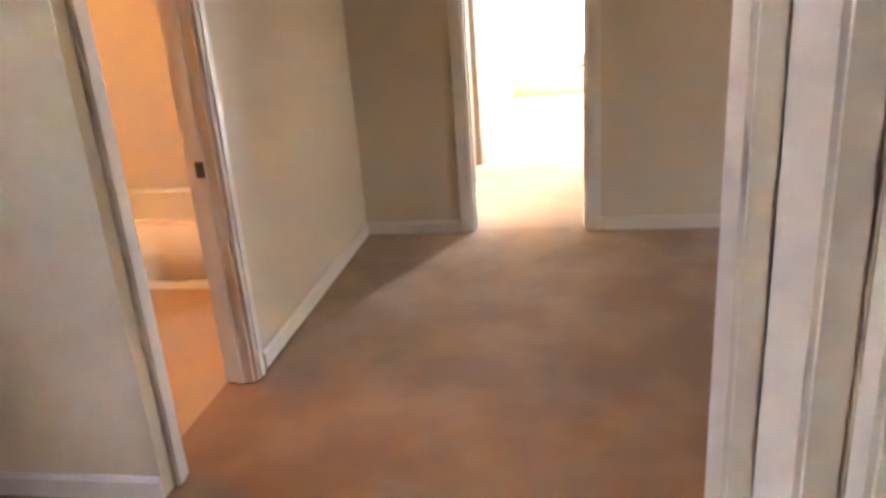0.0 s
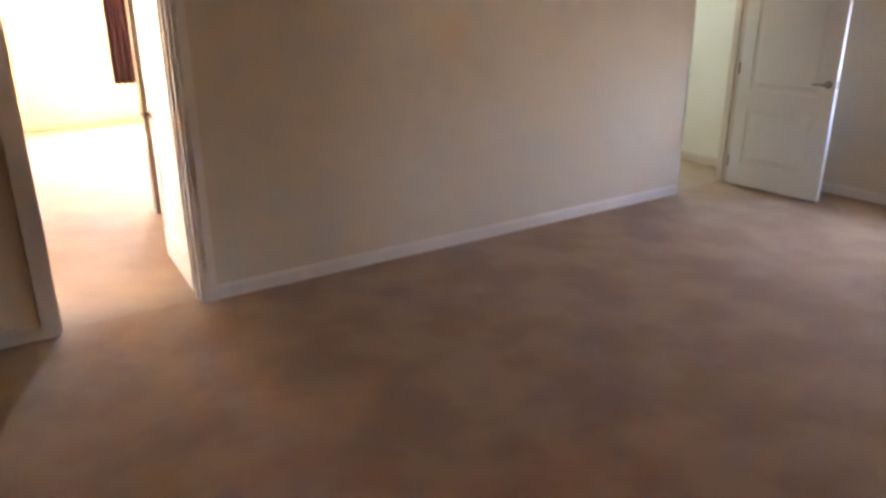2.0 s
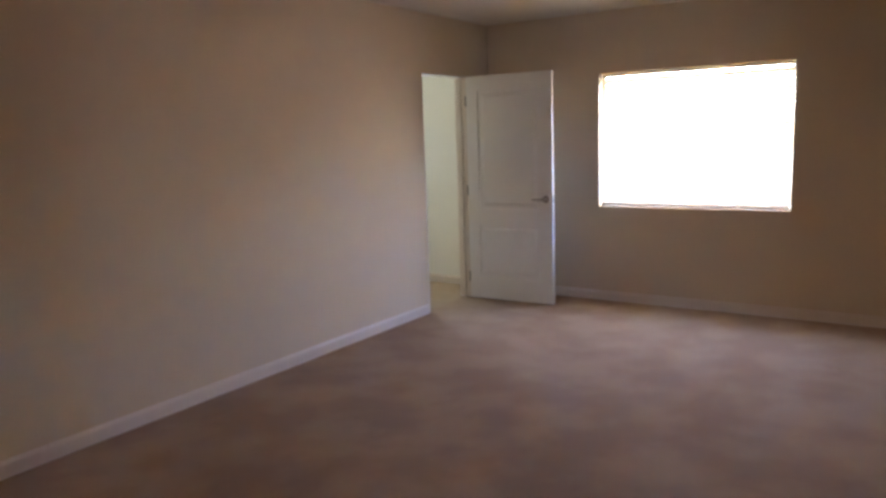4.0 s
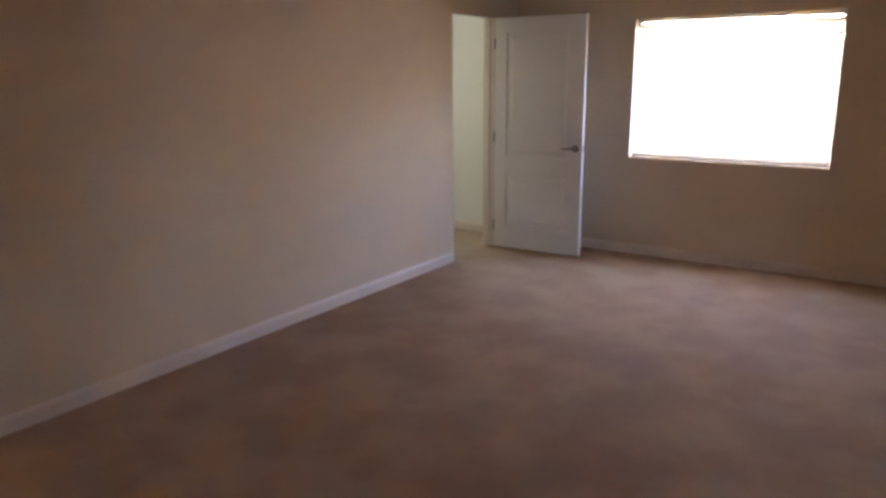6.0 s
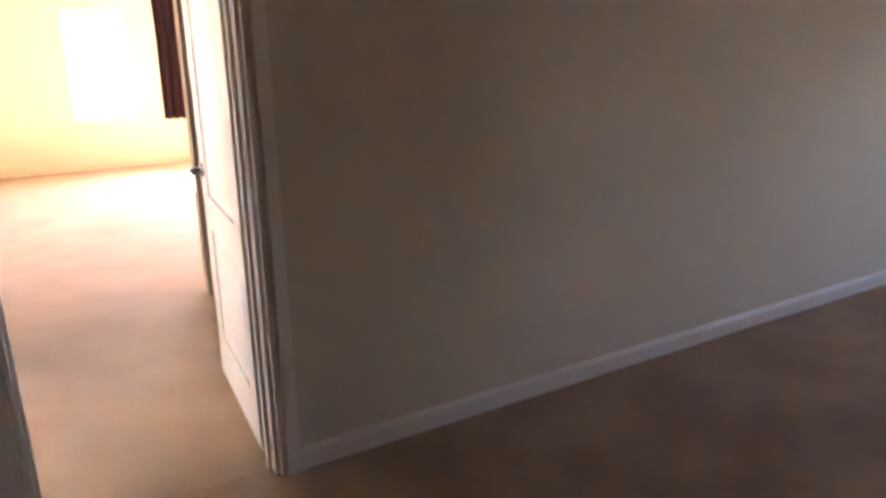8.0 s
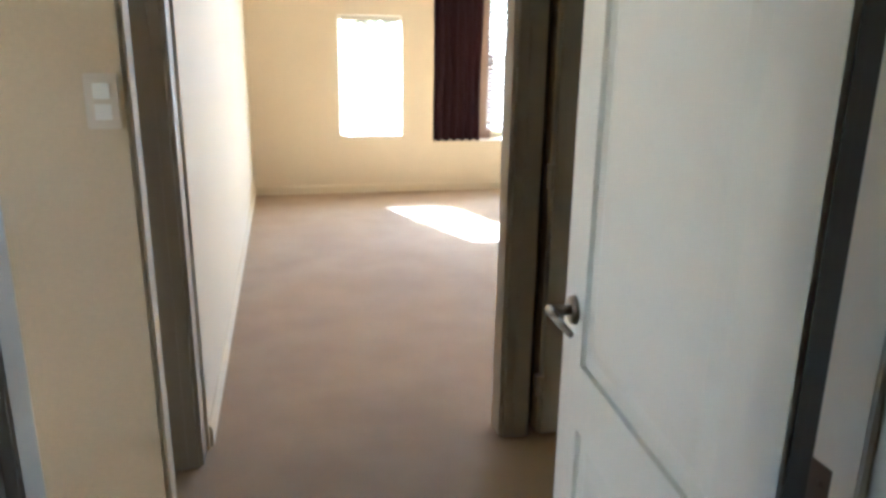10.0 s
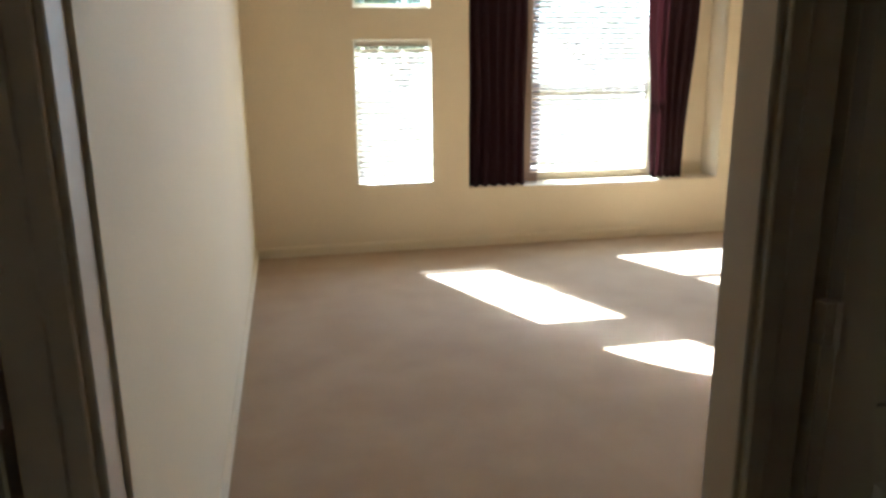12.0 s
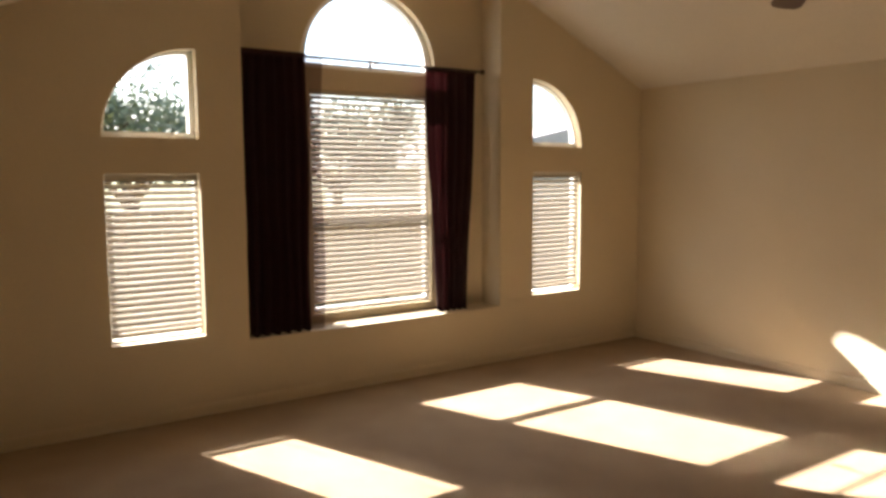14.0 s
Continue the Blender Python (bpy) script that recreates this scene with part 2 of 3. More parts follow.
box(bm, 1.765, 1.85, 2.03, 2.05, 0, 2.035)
structure(part("gap_shade_backing", bm, GAP_SHADE), "near-black sheets painting the shade in the double doors' gaps", "trim")
structure(slab_with_holes("wall_hall_west", 1, 0.12, 2.06, 0, H1, -1.7, -1.6, [(0.52, 0.84, 1.2, 1.7)], WALL), "plain beige painted wall", "wall")
structure(slab_with_holes("wall_hall_east", 1, 0.12, 1.955, 0, H1, 4.6, 4.7, [], WALL), "plain beige painted wall", "wall")
bm = bmesh.new()
box(bm, -1.7, XC + 0.14, 0.12, 2.1, H1, H1 + 0.1)
structure(part("ceiling_hall", bm, CEIL), "flat painted hall ceiling", "ceiling")

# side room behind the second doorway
# The opening in the east wall is made up to go with the fill lamp.
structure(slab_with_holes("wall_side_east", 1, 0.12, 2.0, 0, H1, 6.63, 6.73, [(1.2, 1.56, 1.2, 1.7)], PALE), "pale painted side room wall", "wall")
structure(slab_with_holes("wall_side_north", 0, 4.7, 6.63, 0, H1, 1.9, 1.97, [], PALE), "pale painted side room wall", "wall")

# second room
structure(slab_with_holes("wall_left", 1, 2.055, Y2, 0, 4.2, XL - 0.12, XL, [], CREAM), "long cream painted wall of the sunny room", "wall")
structure(slab_with_holes("wall_right", 1, 2.055, Y2, 0, 4.2, XR, XR + 0.12, [], CREAM), "cream painted wall with a sun patch", "wall")
structure(slab_with_holes("wall_back", 0, XL, XR, H1, 4.2, 1.955, 2.055, [], CREAM), "cream painted wall above the hall", "wall")
structure(slab_with_holes("wall_back_low", 0, 4.6, XR, 0, H1, 1.955, 2.055, [], CREAM), "cream painted wall", "wall")

L1, L2, R1, R2 = 1.435, 2.04, 5.0, 5.595
ZB, ZT, ZA, ZQ = 0.565, 1.687, 1.92, 2.512
N1, N2, NZ, NTOP = 2.35, 4.63, 0.497, 3.20
WT = 0.14


def gable(x):
    return EAVE + PITCH * (x - XL if x < RIDGE else XR - x) + 0.05


def quarter(x0, x1, z0, z1, high_right, n=14):
    """Points of a quarter round from the low end to the high end."""
    pts = []
    for i in range(n + 1):
        a = math.pi / 2 * i / n
        f = 1 - math.cos(a)
        x = x0 + (x1 - x0) * f if high_right else x1 - (x1 - x0) * f
        pts.append((x, z0 + (z1 - z0) * math.sin(a)))
    return pts


bm = bmesh.new()
ya, yb = Y2, Y2 + WT
prism(bm, [(XL - 0.12, 0), (L1, 0), (L1, gable(L1)), (XL - 0.12, EAVE)], ya, yb)
prism(bm, [(L2, 0), (N1, 0), (N1, gable(N1)), (L2, gable(L2))], ya, yb)
prism(bm, [(N2, 0), (R1, 0), (R1, gable(R1)), (N2, gable(N2))], ya, yb)
prism(bm, [(R2, 0), (XR + 0.12, 0), (XR + 0.12, EAVE), (R2, gable(R2))], ya, yb)
prism(bm, [(N1, 0), (N2, 0), (N2, NZ - 0.02), (N1, NZ - 0.02)], ya, yb)
prism(bm, [(N1, NTOP), (N2, NTOP), (N2, gable(N2)), (RIDGE, gable(RIDGE)), (N1, gable(N1))], ya, yb)
for x0, x1, right in ((L1, L2, True), (R1, R2, False)):
    prism(bm, [(x0, 0), (x1, 0), (x1, ZB), (x0, ZB)], ya, yb)
    prism(bm, [(x0, ZT), (x1, ZT), (x1, ZA), (x0, ZA)], ya, yb)
    q = quarter(x0, x1, ZA, ZQ, right)
    ends = [(x1, gable(x1)), (x0, gable(x0))]
    prism(bm, q + (ends if right else ends[::-1]), ya, yb)
bmesh.ops.remove_doubles(bm, verts=bm.verts, dist=0.0005)
structure(part("wall_far", bm, CREAM), "cream gable wall with window bay and arched side windows", "wall")

# window bay
NB = Y2 + 0.27
W1, W2, WZ0, WZ1 = 2.97, 4.08, 0.57, 2.335
AX, AZ, AR, ABASE = 3.51, 2.54, 0.615, 2.50
bay = empty("window_bay")
for piece, x0, x1, z0, z1 in (("cheek", N1 - 0.1, N1, NZ - 0.1, NTOP + 0.1), ("cheek", N2, N2 + 0.1, NZ - 0.1, NTOP + 0.1),
                              ("soffit", N1, N2, NTOP, NTOP + 0.1), ("base", N1, N2, NZ - 0.12, NZ - 0.02)):
    bm = bmesh.new()
    box(bm, x0, x1, yb, NB + 0.14, z0, z1)
    part(piece, bm, CREAM, bay)
for x0, x1, z0, z1 in ((N1, W1, NZ - 0.02, ABASE), (W2, N2, NZ - 0.02, ABASE), (W1, W2, NZ - 0.02, WZ0), (W1, W2, WZ1, ABASE)):
    bm = bmesh.new()
    prism(bm, [(x0, z0), (x1, z0), (x1, z1), (x0, z1)], NB, NB + 0.12)
    part("back_panel", bm, CREAM, bay)
arch = [(AX - AR * math.cos(math.pi * i / 28), AZ + AR * math.sin(math.pi * i / 28)) for i in range(29)]
arch = [(AX - AR, ABASE)] + arch + [(AX + AR, ABASE)]
bm = bmesh.new()
prism(bm, arch + [(N2, ABASE), (N2, NTOP), (N1, NTOP), (N1, ABASE)], NB, NB + 0.12)
part("arch_panel", bm, CREAM, bay)
structure(bay, "recessed cream window bay in the gable wall", "wall")
bm = bmesh.new()
box(bm, N1, N2, Y2 - 0.004, NB, NZ - 0.02, NZ)
soften(bm, 0.004)
structure(part("window_sill", bm, CREAM), "painted sill of the window bay", "sill")

# vaulted ceiling
bm = bmesh.new()
prism(bm, [(XL - 0.12, EAVE - 0.05), (RIDGE, EAVE + PITCH * (RIDGE - XL) + 0.004), (XR + 0.12, EAVE - 0.05),
           (XR + 0.12, EAVE + 0.1), (RIDGE, EAVE + PITCH * (RIDGE - XL) + 0.15), (XL - 0.12, EAVE + 0.1)], 1.9, Y2 + 0.6)
structure(part("ceiling_vault", bm, CEIL), "vaulted textured ceiling of the sunny room", "ceiling")

# ground outside
bm = bmesh.new()
box(bm, -500, 500, -500, 900, -0.5, -0.35)
structure(part("ground", bm, LAWN), "dry lawn outside the windows", "ground")

# ---- trim ----


def baseboard(a, b, facing, h=0.085):
    """Along a wall from a to b (x, y); facing is the way into the room."""
    a, b, f = Vector((*a, 0)), Vector((*b, 0)), Vector((*facing, 0))
    bm = bmesh.new()
    t = 0.013
    prof = [(0, 0), (t, 0), (t, h - 0.018), (t * 0.45, h - 0.004), (t * 0.3, h), (0, h)]
    lo = [bm.verts.new(a + f * p + Vector((0, 0, q))) for p, q in prof]
    hi = [bm.verts.new(b + f * p + Vector((0, 0, q))) for p, q in prof]
    bm.faces.new(lo)
    bm.faces.new(hi[::-1])
    for i in range(len(prof)):
        j = (i + 1) % len(prof)
        bm.faces.new((lo[i], lo[j], hi[j], hi[i]))
    structure(part("baseboard", bm, CREAM if a.y > 2 else BASE), "beige painted wooden baseboard along the wall", "baseboard")


CW = 0.075
for a, b, f in (((0.0, 0), (D1[0] - CW, 0), (0, -1)), ((D1[1] + CW, 0), (D2[0] - 0.02, 0), (0, -1)),
                ((0, BATH[1] + CW + 0.03), (0, -0.013), (1, 0)), ((XC, -4.20), (XC, -0.013), (-1, 0)),
                ((1.44, -4.20), (XC - 0.013, -4.20), (0, 1)), ((-2.4, -2.72), (0.0, -2.72), (0, -1)),
                ((XL, 2.08), (XL, Y2), (1, 0)), ((XL + 0.013, Y2), (XR - 0.013, Y2), (0, -1)), ((XR, 2.1), (XR, Y2), (-1, 0)),
                ((-1.6, 1.24), (0.593, 1.24), (0, -1)), ((6.63, 0.12), (6.63, 1.9), (-1, 0)), ((4.7, 1.9), (6.617, 1.9), (0, -1)),
                ((2.45, 1.955), (4.6, 1.955), (0, -1))):
    baseboard(a, b, f)


def casing(name, axis, a, b, top, face, out, t0, t1, legs=(True, True), stops=True, paint=TRIM):
    """Door frame: jamb lining through the wall and casing boards on one face. axis 0: the wall runs along x."""
    frame_ob = empty(name)
    y0, y1 = sorted((face, face + 0.016 * out))

    def put(n, p0, p1, q0, q1, z0, z1, soft_edge=0.0022):
        bm = bmesh.new()
        box(bm, p0, p1, q0, q1, z0, z1) if axis == 0 else box(bm, q0, q1, p0, p1, z0, z1)
        soften(bm, soft_edge)
        part(n, bm, paint, frame_ob)
    for use, s, at in ((legs[0], -1, a), (legs[1], 1, b)):
        if use:
            p0, p1 = sorted((at, at + s * CW))
            put("casing_board", p0, p1, y0, y1, 0, top + CW)
            i0, i1 = sorted((at + s * CW * 0.35, at + s * CW * 0.95))
            put("casing_moulding", i0, i1, *sorted((face + 0.016 * out, face + 0.022 * out)), 0, top + CW * 0.9, 0.002)
        j0, j1 = sorted((at - s * 0.014, at))
        put("jamb", j0, j1, t0, t1, 0, top - 0.014)
        k0, k1 = sorted((at - s * 0.026, at - s * 0.014))
        if stops:
            put("door_stop", k0, k1, t0 + (t1 - t0) * 0.38, t0 + (t1 - t0) * 0.66, 0, top - 0.014)
    if legs[0] or legs[1]:
        put("casing_head", a + 0.001, b - 0.001, y0, y1, top, top + CW)
    put("head_jamb", a + 0.014, b - 0.014, t0, t1, top - 0.014, top)
    return structure(frame_ob, "cream painted wooden door frame" if paint is TRIM else "beige frame of the double doors, darkened for shade", "door frame")


frame_north = casing("door_frame_north", 0, *D1, TOP, 0.0, -1, 0.0, 0.12)
# Near-black filler where the hinge side has only a shaded gap.
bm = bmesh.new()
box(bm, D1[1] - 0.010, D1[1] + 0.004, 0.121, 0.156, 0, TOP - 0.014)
part("gap_shade_strip", bm, GAP_SHADE, frame_north, "near-black strip painting the shade on the hinge side")
casing("door_frame_side", 0, *D2, TOP, 0.0, -1, 0.0, 0.12, (False, False))
casing("door_frame_bath", 1, *BATH, TOP, 0.0, 1, -0.12, 0.0)
casing("door_frame_entry", 0, -1.6, 1.363, TOP, -4.31, -1, -4.31, -4.20)
CW = 0.10
casing("door_frame_double", 0, 0.576, 1.69, TOP, 1.955, -1, 1.955, 2.055, stops=False, paint=SHADED_DOORP)
CW = 0.075

# ---- doors ----


def lever(parent, at, s, way):
    """A lever handle with its round plate on the face y = at.y; s: side (+-1) that it stands out to; way: +-1 along x."""
    x, y, z = at
    bm = bmesh.new()
    cyl(bm, (x, y, z), (x, y + s * 0.009, z), 0.031, 0.028, 24)
    cyl(bm, (x, y + s * 0.009, z), (x, y + s * 0.05, z), 0.011, None, 14)
    h = part("handle", bm, METAL, parent, "brushed nickel lever handle", True)
    bm = bmesh.new()
    cyl(bm, (x - way * 0.008, y + s * 0.05, z), (x + way * 0.06, y + s * 0.052, z), 0.011, 0.009, 12)
    cyl(bm, (x + way * 0.055, y + s * 0.052, z), (x + way * 0.115, y + s * 0.046, z - 0.004), 0.009, 0.007, 12)
    part("lever", bm, METAL, h, "", True)


def door(width, name, label, height=2.015, levers=True, thick=0.035, paint=None):
    """A two-panel door leaf, hinge edge at x = 0, bottom at z = 0, faces at y = +-thick/2."""
    d = empty(name)
    t = thick / 2
    st = min(0.115, width * 0.2)
    rails = ((0.0, 0.20), (0.69, 0.83), (height - 0.13, height))
    bm = bmesh.new()
    box(bm, 0, st, -t, t, 0, height)
    box(bm, width - st, width, -t, t, 0, height)
    for a, b in rails:
        box(bm, st, width - st, -t, t, a, b)
    for (a0, a1), (b0, b1) in zip(rails, rails[1:]):
        box(bm, st, width - st, -t + 0.011, t - 0.011, a1, b0)
    part("leaf", bm, paint or DOORP, d)
    for (a0, a1), (b0, b1) in zip(rails, rails[1:]):
        for s in (-1, 1):
            bm = bmesh.new()
            x0, x1, z0, z1 = st + 0.03, width - st - 0.03, a1 + 0.03, b0 - 0.03
            ys = (t - 0.011) * s
            yo = (t - 0.002) * s
            o = [bm.verts.new(c) for c in ((x0, ys, z0), (x1, ys, z0), (x1, ys, z1), (x0, ys, z1))]
            e = 0.03
            i = [bm.verts.new(c) for c in ((x0 + e, yo, z0 + e), (x1 - e, yo, z0 + e), (x1 - e, yo, z1 - e), (x0 + e, yo, z1 - e))]
            bm.faces.new(i)
            bm.faces.new(o)
            for k in range(4):
                bm.faces.new((o[k], o[(k + 1) % 4], i[(k + 1) % 4], i[k]))
            part("panel", bm, paint or DOORP, d)
    for z in (0.2, 1.0, 1.8):
        bm = bmesh.new()
        cyl(bm, (-0.004, -t - 0.004, z - 0.045), (-0.004, -t - 0.004, z + 0.045), 0.007, None, 10)
        box(bm, -0.002, 0.0015, -t, t - 0.006, z - 0.045, z + 0.045)
        if paint:
            box(bm, -0.026, -0.002, -0.014, 0.014, z - 0.04, z + 0.04)
        part("hinge", bm, paint or METAL, d, "painted-over hinge" if paint else "brushed nickel hinge")
    if levers:
        lever(d, (width - 0.06, t, 0.93), 1, -1)
        lever(d, (width - 0.06, -t, 0.93), -1, -1)
        bm = bmesh.new()
        box(bm, width - 0.001, width + 0.002, -0.012, 0.012, 0.90, 0.96)
        part("latch_plate", bm, METAL, d)
    return tagged(d, label, "door")


side_door = door(0.83, "door_side", "white two-panel door standing open against the wall")
side_door.matrix_world = pose(6.14, -0.025, 0.014, 0, 0, math.degrees(math.atan2(-0.84, 0.03)))
north_door = door(0.75, "door_north", "white panelled door standing open into the hall")
north_door.matrix_world = pose(1.458, 0.160, 0.014, 0, 0, 86.5)
# Both leaves carry the darkened paint, since they face away from the light.
leaf_r = door(0.52, "double_door", "beige panelled leaf, darkened for shade, folded back flat against the wall", levers=False, paint=SHADED_DOORP)
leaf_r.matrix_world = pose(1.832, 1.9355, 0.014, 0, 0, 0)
leaf_l = door(0.52, "double_door", "beige panelled leaf, darkened for shade, folded back flat against the wall", levers=False, paint=SHADED_DOORP)
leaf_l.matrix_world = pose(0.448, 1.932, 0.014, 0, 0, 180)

# ---- windows ----


def rect_window(name, axis, a, b, z0, z1, at, label, rail=None, f=0.032):
    """Vinyl frame, sash rail and panes in an opening; at: depth of the frame's centre."""
    w = empty(name)

    def put(n, p0, p1, zl, zh, d, mat, parent=w):
        bm = bmesh.new()
        box(bm, p0, p1, at - d, at + d, zl, zh) if axis == 0 else box(bm, at - d, at + d, p0, p1, zl, zh)
        if d > 0.01:
            soften(bm, 0.003, 1)
        ob = part(n, bm, mat, parent)
        return ob
    put("window_frame", a, a + f, z0, z1, 0.03, VINYL)
    put("window_frame", b - f, b, z0, z1, 0.03, VINYL)
    put("window_frame", a + f, b - f, z0, z0 + f, 0.03, VINYL)
    put("window_frame", a + f, b - f, z1 - f, z1, 0.03, VINYL)
    spans = [(z0 + f, z1 - f)]
    if rail:
        put("sash_rail", a + f, b - f, rail - 0.025, rail + 0.025, 0.026, VINYL)
        spans = [(z0 + f, rail - 0.025), (rail + 0.025, z1 - f)]
    for zl, zh in spans:
        pane = put("pane", a + f, b - f, zl, zh, 0.003, GLASS)
        pane.visible_shadow = False
    return structure(w, label, "window")


def curved_window(name, outline, at, label, band=0.035):
    """A frame that follows an outline of (x, z), with one pane."""
    w = empty(name)
    cx, cz = sum(p[0] for p in outline) / len(outline), sum(p[1] for p in outline) / len(outline)
    inner = [(x + (cx - x) * band * 3.2, z + (cz - z) * band * 3.2) for x, z in outline]
    bm = bmesh.new()
    n = len(outline)
    for i in range(n):
        j = (i + 1) % n
        prism(bm, [outline[i], outline[j], inner[j], inner[i]], at - 0.03, at + 0.03)
    part("window_frame", bm, VINYL, w)
    bm = bmesh.new()
    prism(bm, inner, at - 0.003, at + 0.003)
    pane = part("pane", bm, GLASS, w)
    pane.visible_shadow = False
    return structure(w, label, "window")


rect_window("window_1", 1, -2.665, -1.105, 0.845, 2.0, XC + 0.105, "white vinyl window behind a lowered blind")
rect_window("window_8", 1, 0.52, 0.84, 1.2, 1.7, -1.66, "white vinyl window at the end of the hall")
rect_window("window_9", 1, -5.55, -5.18, 1.25, 1.65, -2.46, "white vinyl window of the entry hall")
# Out of view; added only as an opening for the side room's fill.
rect_window("window_10", 1, 1.2, 1.56, 1.2, 1.7, 6.69, "unseen white window added for the side room's fill lamp")
rect_window("window_2", 0, L1, L2, ZB, ZT, Y2 + 0.105, "narrow white vinyl side window", f=0.02)
rect_window("window_3", 0, R1, R2, ZB, ZT, Y2 + 0.105, "narrow white vinyl side window", f=0.02)
rect_window("window_4", 0, W1, W2, WZ0, WZ1, NB + 0.085, "tall white vinyl sash window in the bay", rail=1.305)
curved_window("window_5", quarter(L1, L2, ZA, ZQ, True) + [(L2, ZA)], Y2 + 0.105, "quarter-round fixed window above the side window")
curved_window("window_6", quarter(R1, R2, ZA, ZQ, False) + [(R1, ZA)], Y2 + 0.105, "quarter-round fixed window above the side window")
curved_window("window_7", arch, NB + 0.085, "half-round fixed window at the top of the bay")

SLAT_MESH = {}


def blind(name, axis, a, b, z0, z1, at, tilt, label, group, pitch=0.043, paint=SLAT):
    """Horizontal slats between a head rail and a bottom rail; at: depth of the slats."""
    bl = empty(name)
    length = b - a

    def place(n, dz, dy, z, mat, lab=""):
        bm = bmesh.new()
        box(bm, a, b, at - dy, at + dy, z - dz, z + dz) if axis == 0 else box(bm, at - dy, at + dy, a, b, z - dz, z + dz)
        soften(bm, 0.002, 1)
        part(n, bm, mat, bl, lab)
    place("head_rail", 0.013, 0.02, z1 - 0.013, paint)
    place("bottom_rail", 0.011, 0.022, z0 + 0.014, paint)
    key = round(length, 4)
    if key not in SLAT_MESH:
        bm = bmesh.new()
        w = 0.024
        rows = [(-w, 0.0), (-w * 0.4, 0.0022), (w * 0.4, 0.0022), (w, 0.0)]
        lo = [bm.verts.new((0, y, z)) for y, z in rows] + [bm.verts.new((0, y, z - 0.0018)) for y, z in rows[::-1]]
        hi = [bm.verts.new((length, v.co.y, v.co.z)) for v in lo]
        bm.faces.new(lo[::-1])
        bm.faces.new(hi)
        for i in range(8):
            j = (i + 1) % 8
            bm.faces.new((lo[i], lo[j], hi[j], hi[i]))
        SLAT_MESH[key] = mesh_of("slat", bm, paint)
    turn = 0 if axis == 0 else 90
    z = z0 + 0.045
    while z < z1 - 0.03:
        s = new("slat", SLAT_MESH[key])
        s.parent = bl
        sag = random.uniform(-0.6, 0.6)
        if axis == 0:
            s.matrix_world = pose(a, at, z, tilt + sag, 0, 0)
        else:
            s.matrix_world = pose(at, a, z, 0, 0, 90) @ pose(0, 0, 0, -tilt + sag, 0, 0)
        z += pitch
    for f in ((0.18, 0.82) if length < 0.9 else (0.1, 0.5, 0.9)):
        p = a + length * f
        bm = bmesh.new()
        for s in (-1, 1):
            q = at + s * 0.019
            c = (p, q) if axis == 0 else (q, p)
            cyl(bm, (*c, z0 + 0.02), (*c, z1 - 0.03), 0.0012, None, 6)
        part("ladder_cord", bm, paint, bl)
    return tagged(bl, label, "window blind", group)


TILT = 37.0
blind("window_blind", 1, -2.65, -1.12, 0.855, 1.99, XC + 0.045, 62.0, "white slatted blind lowered over the bright window", "slatted blinds", paint=WSLAT)
blind("window_blind", 0, L1 + 0.012, L2 - 0.012, ZB + 0.05, ZT - 0.008, Y2 + 0.04, TILT, "narrow cream slatted blind glowing with sun", "slatted blinds")
blind("window_blind", 0, R1 + 0.012, R2 - 0.012, ZB + 0.05, ZT - 0.008, Y2 + 0.04, TILT, "narrow cream slatted blind glowing with sun", "slatted blinds")
blind("window_blind", 0, W1 + 0.012, W2 - 0.012, WZ0 + 0.07, WZ1 - 0.008, NB + 0.03, TILT, "wide cream slatted blind behind burgundy curtains", "slatted blinds")

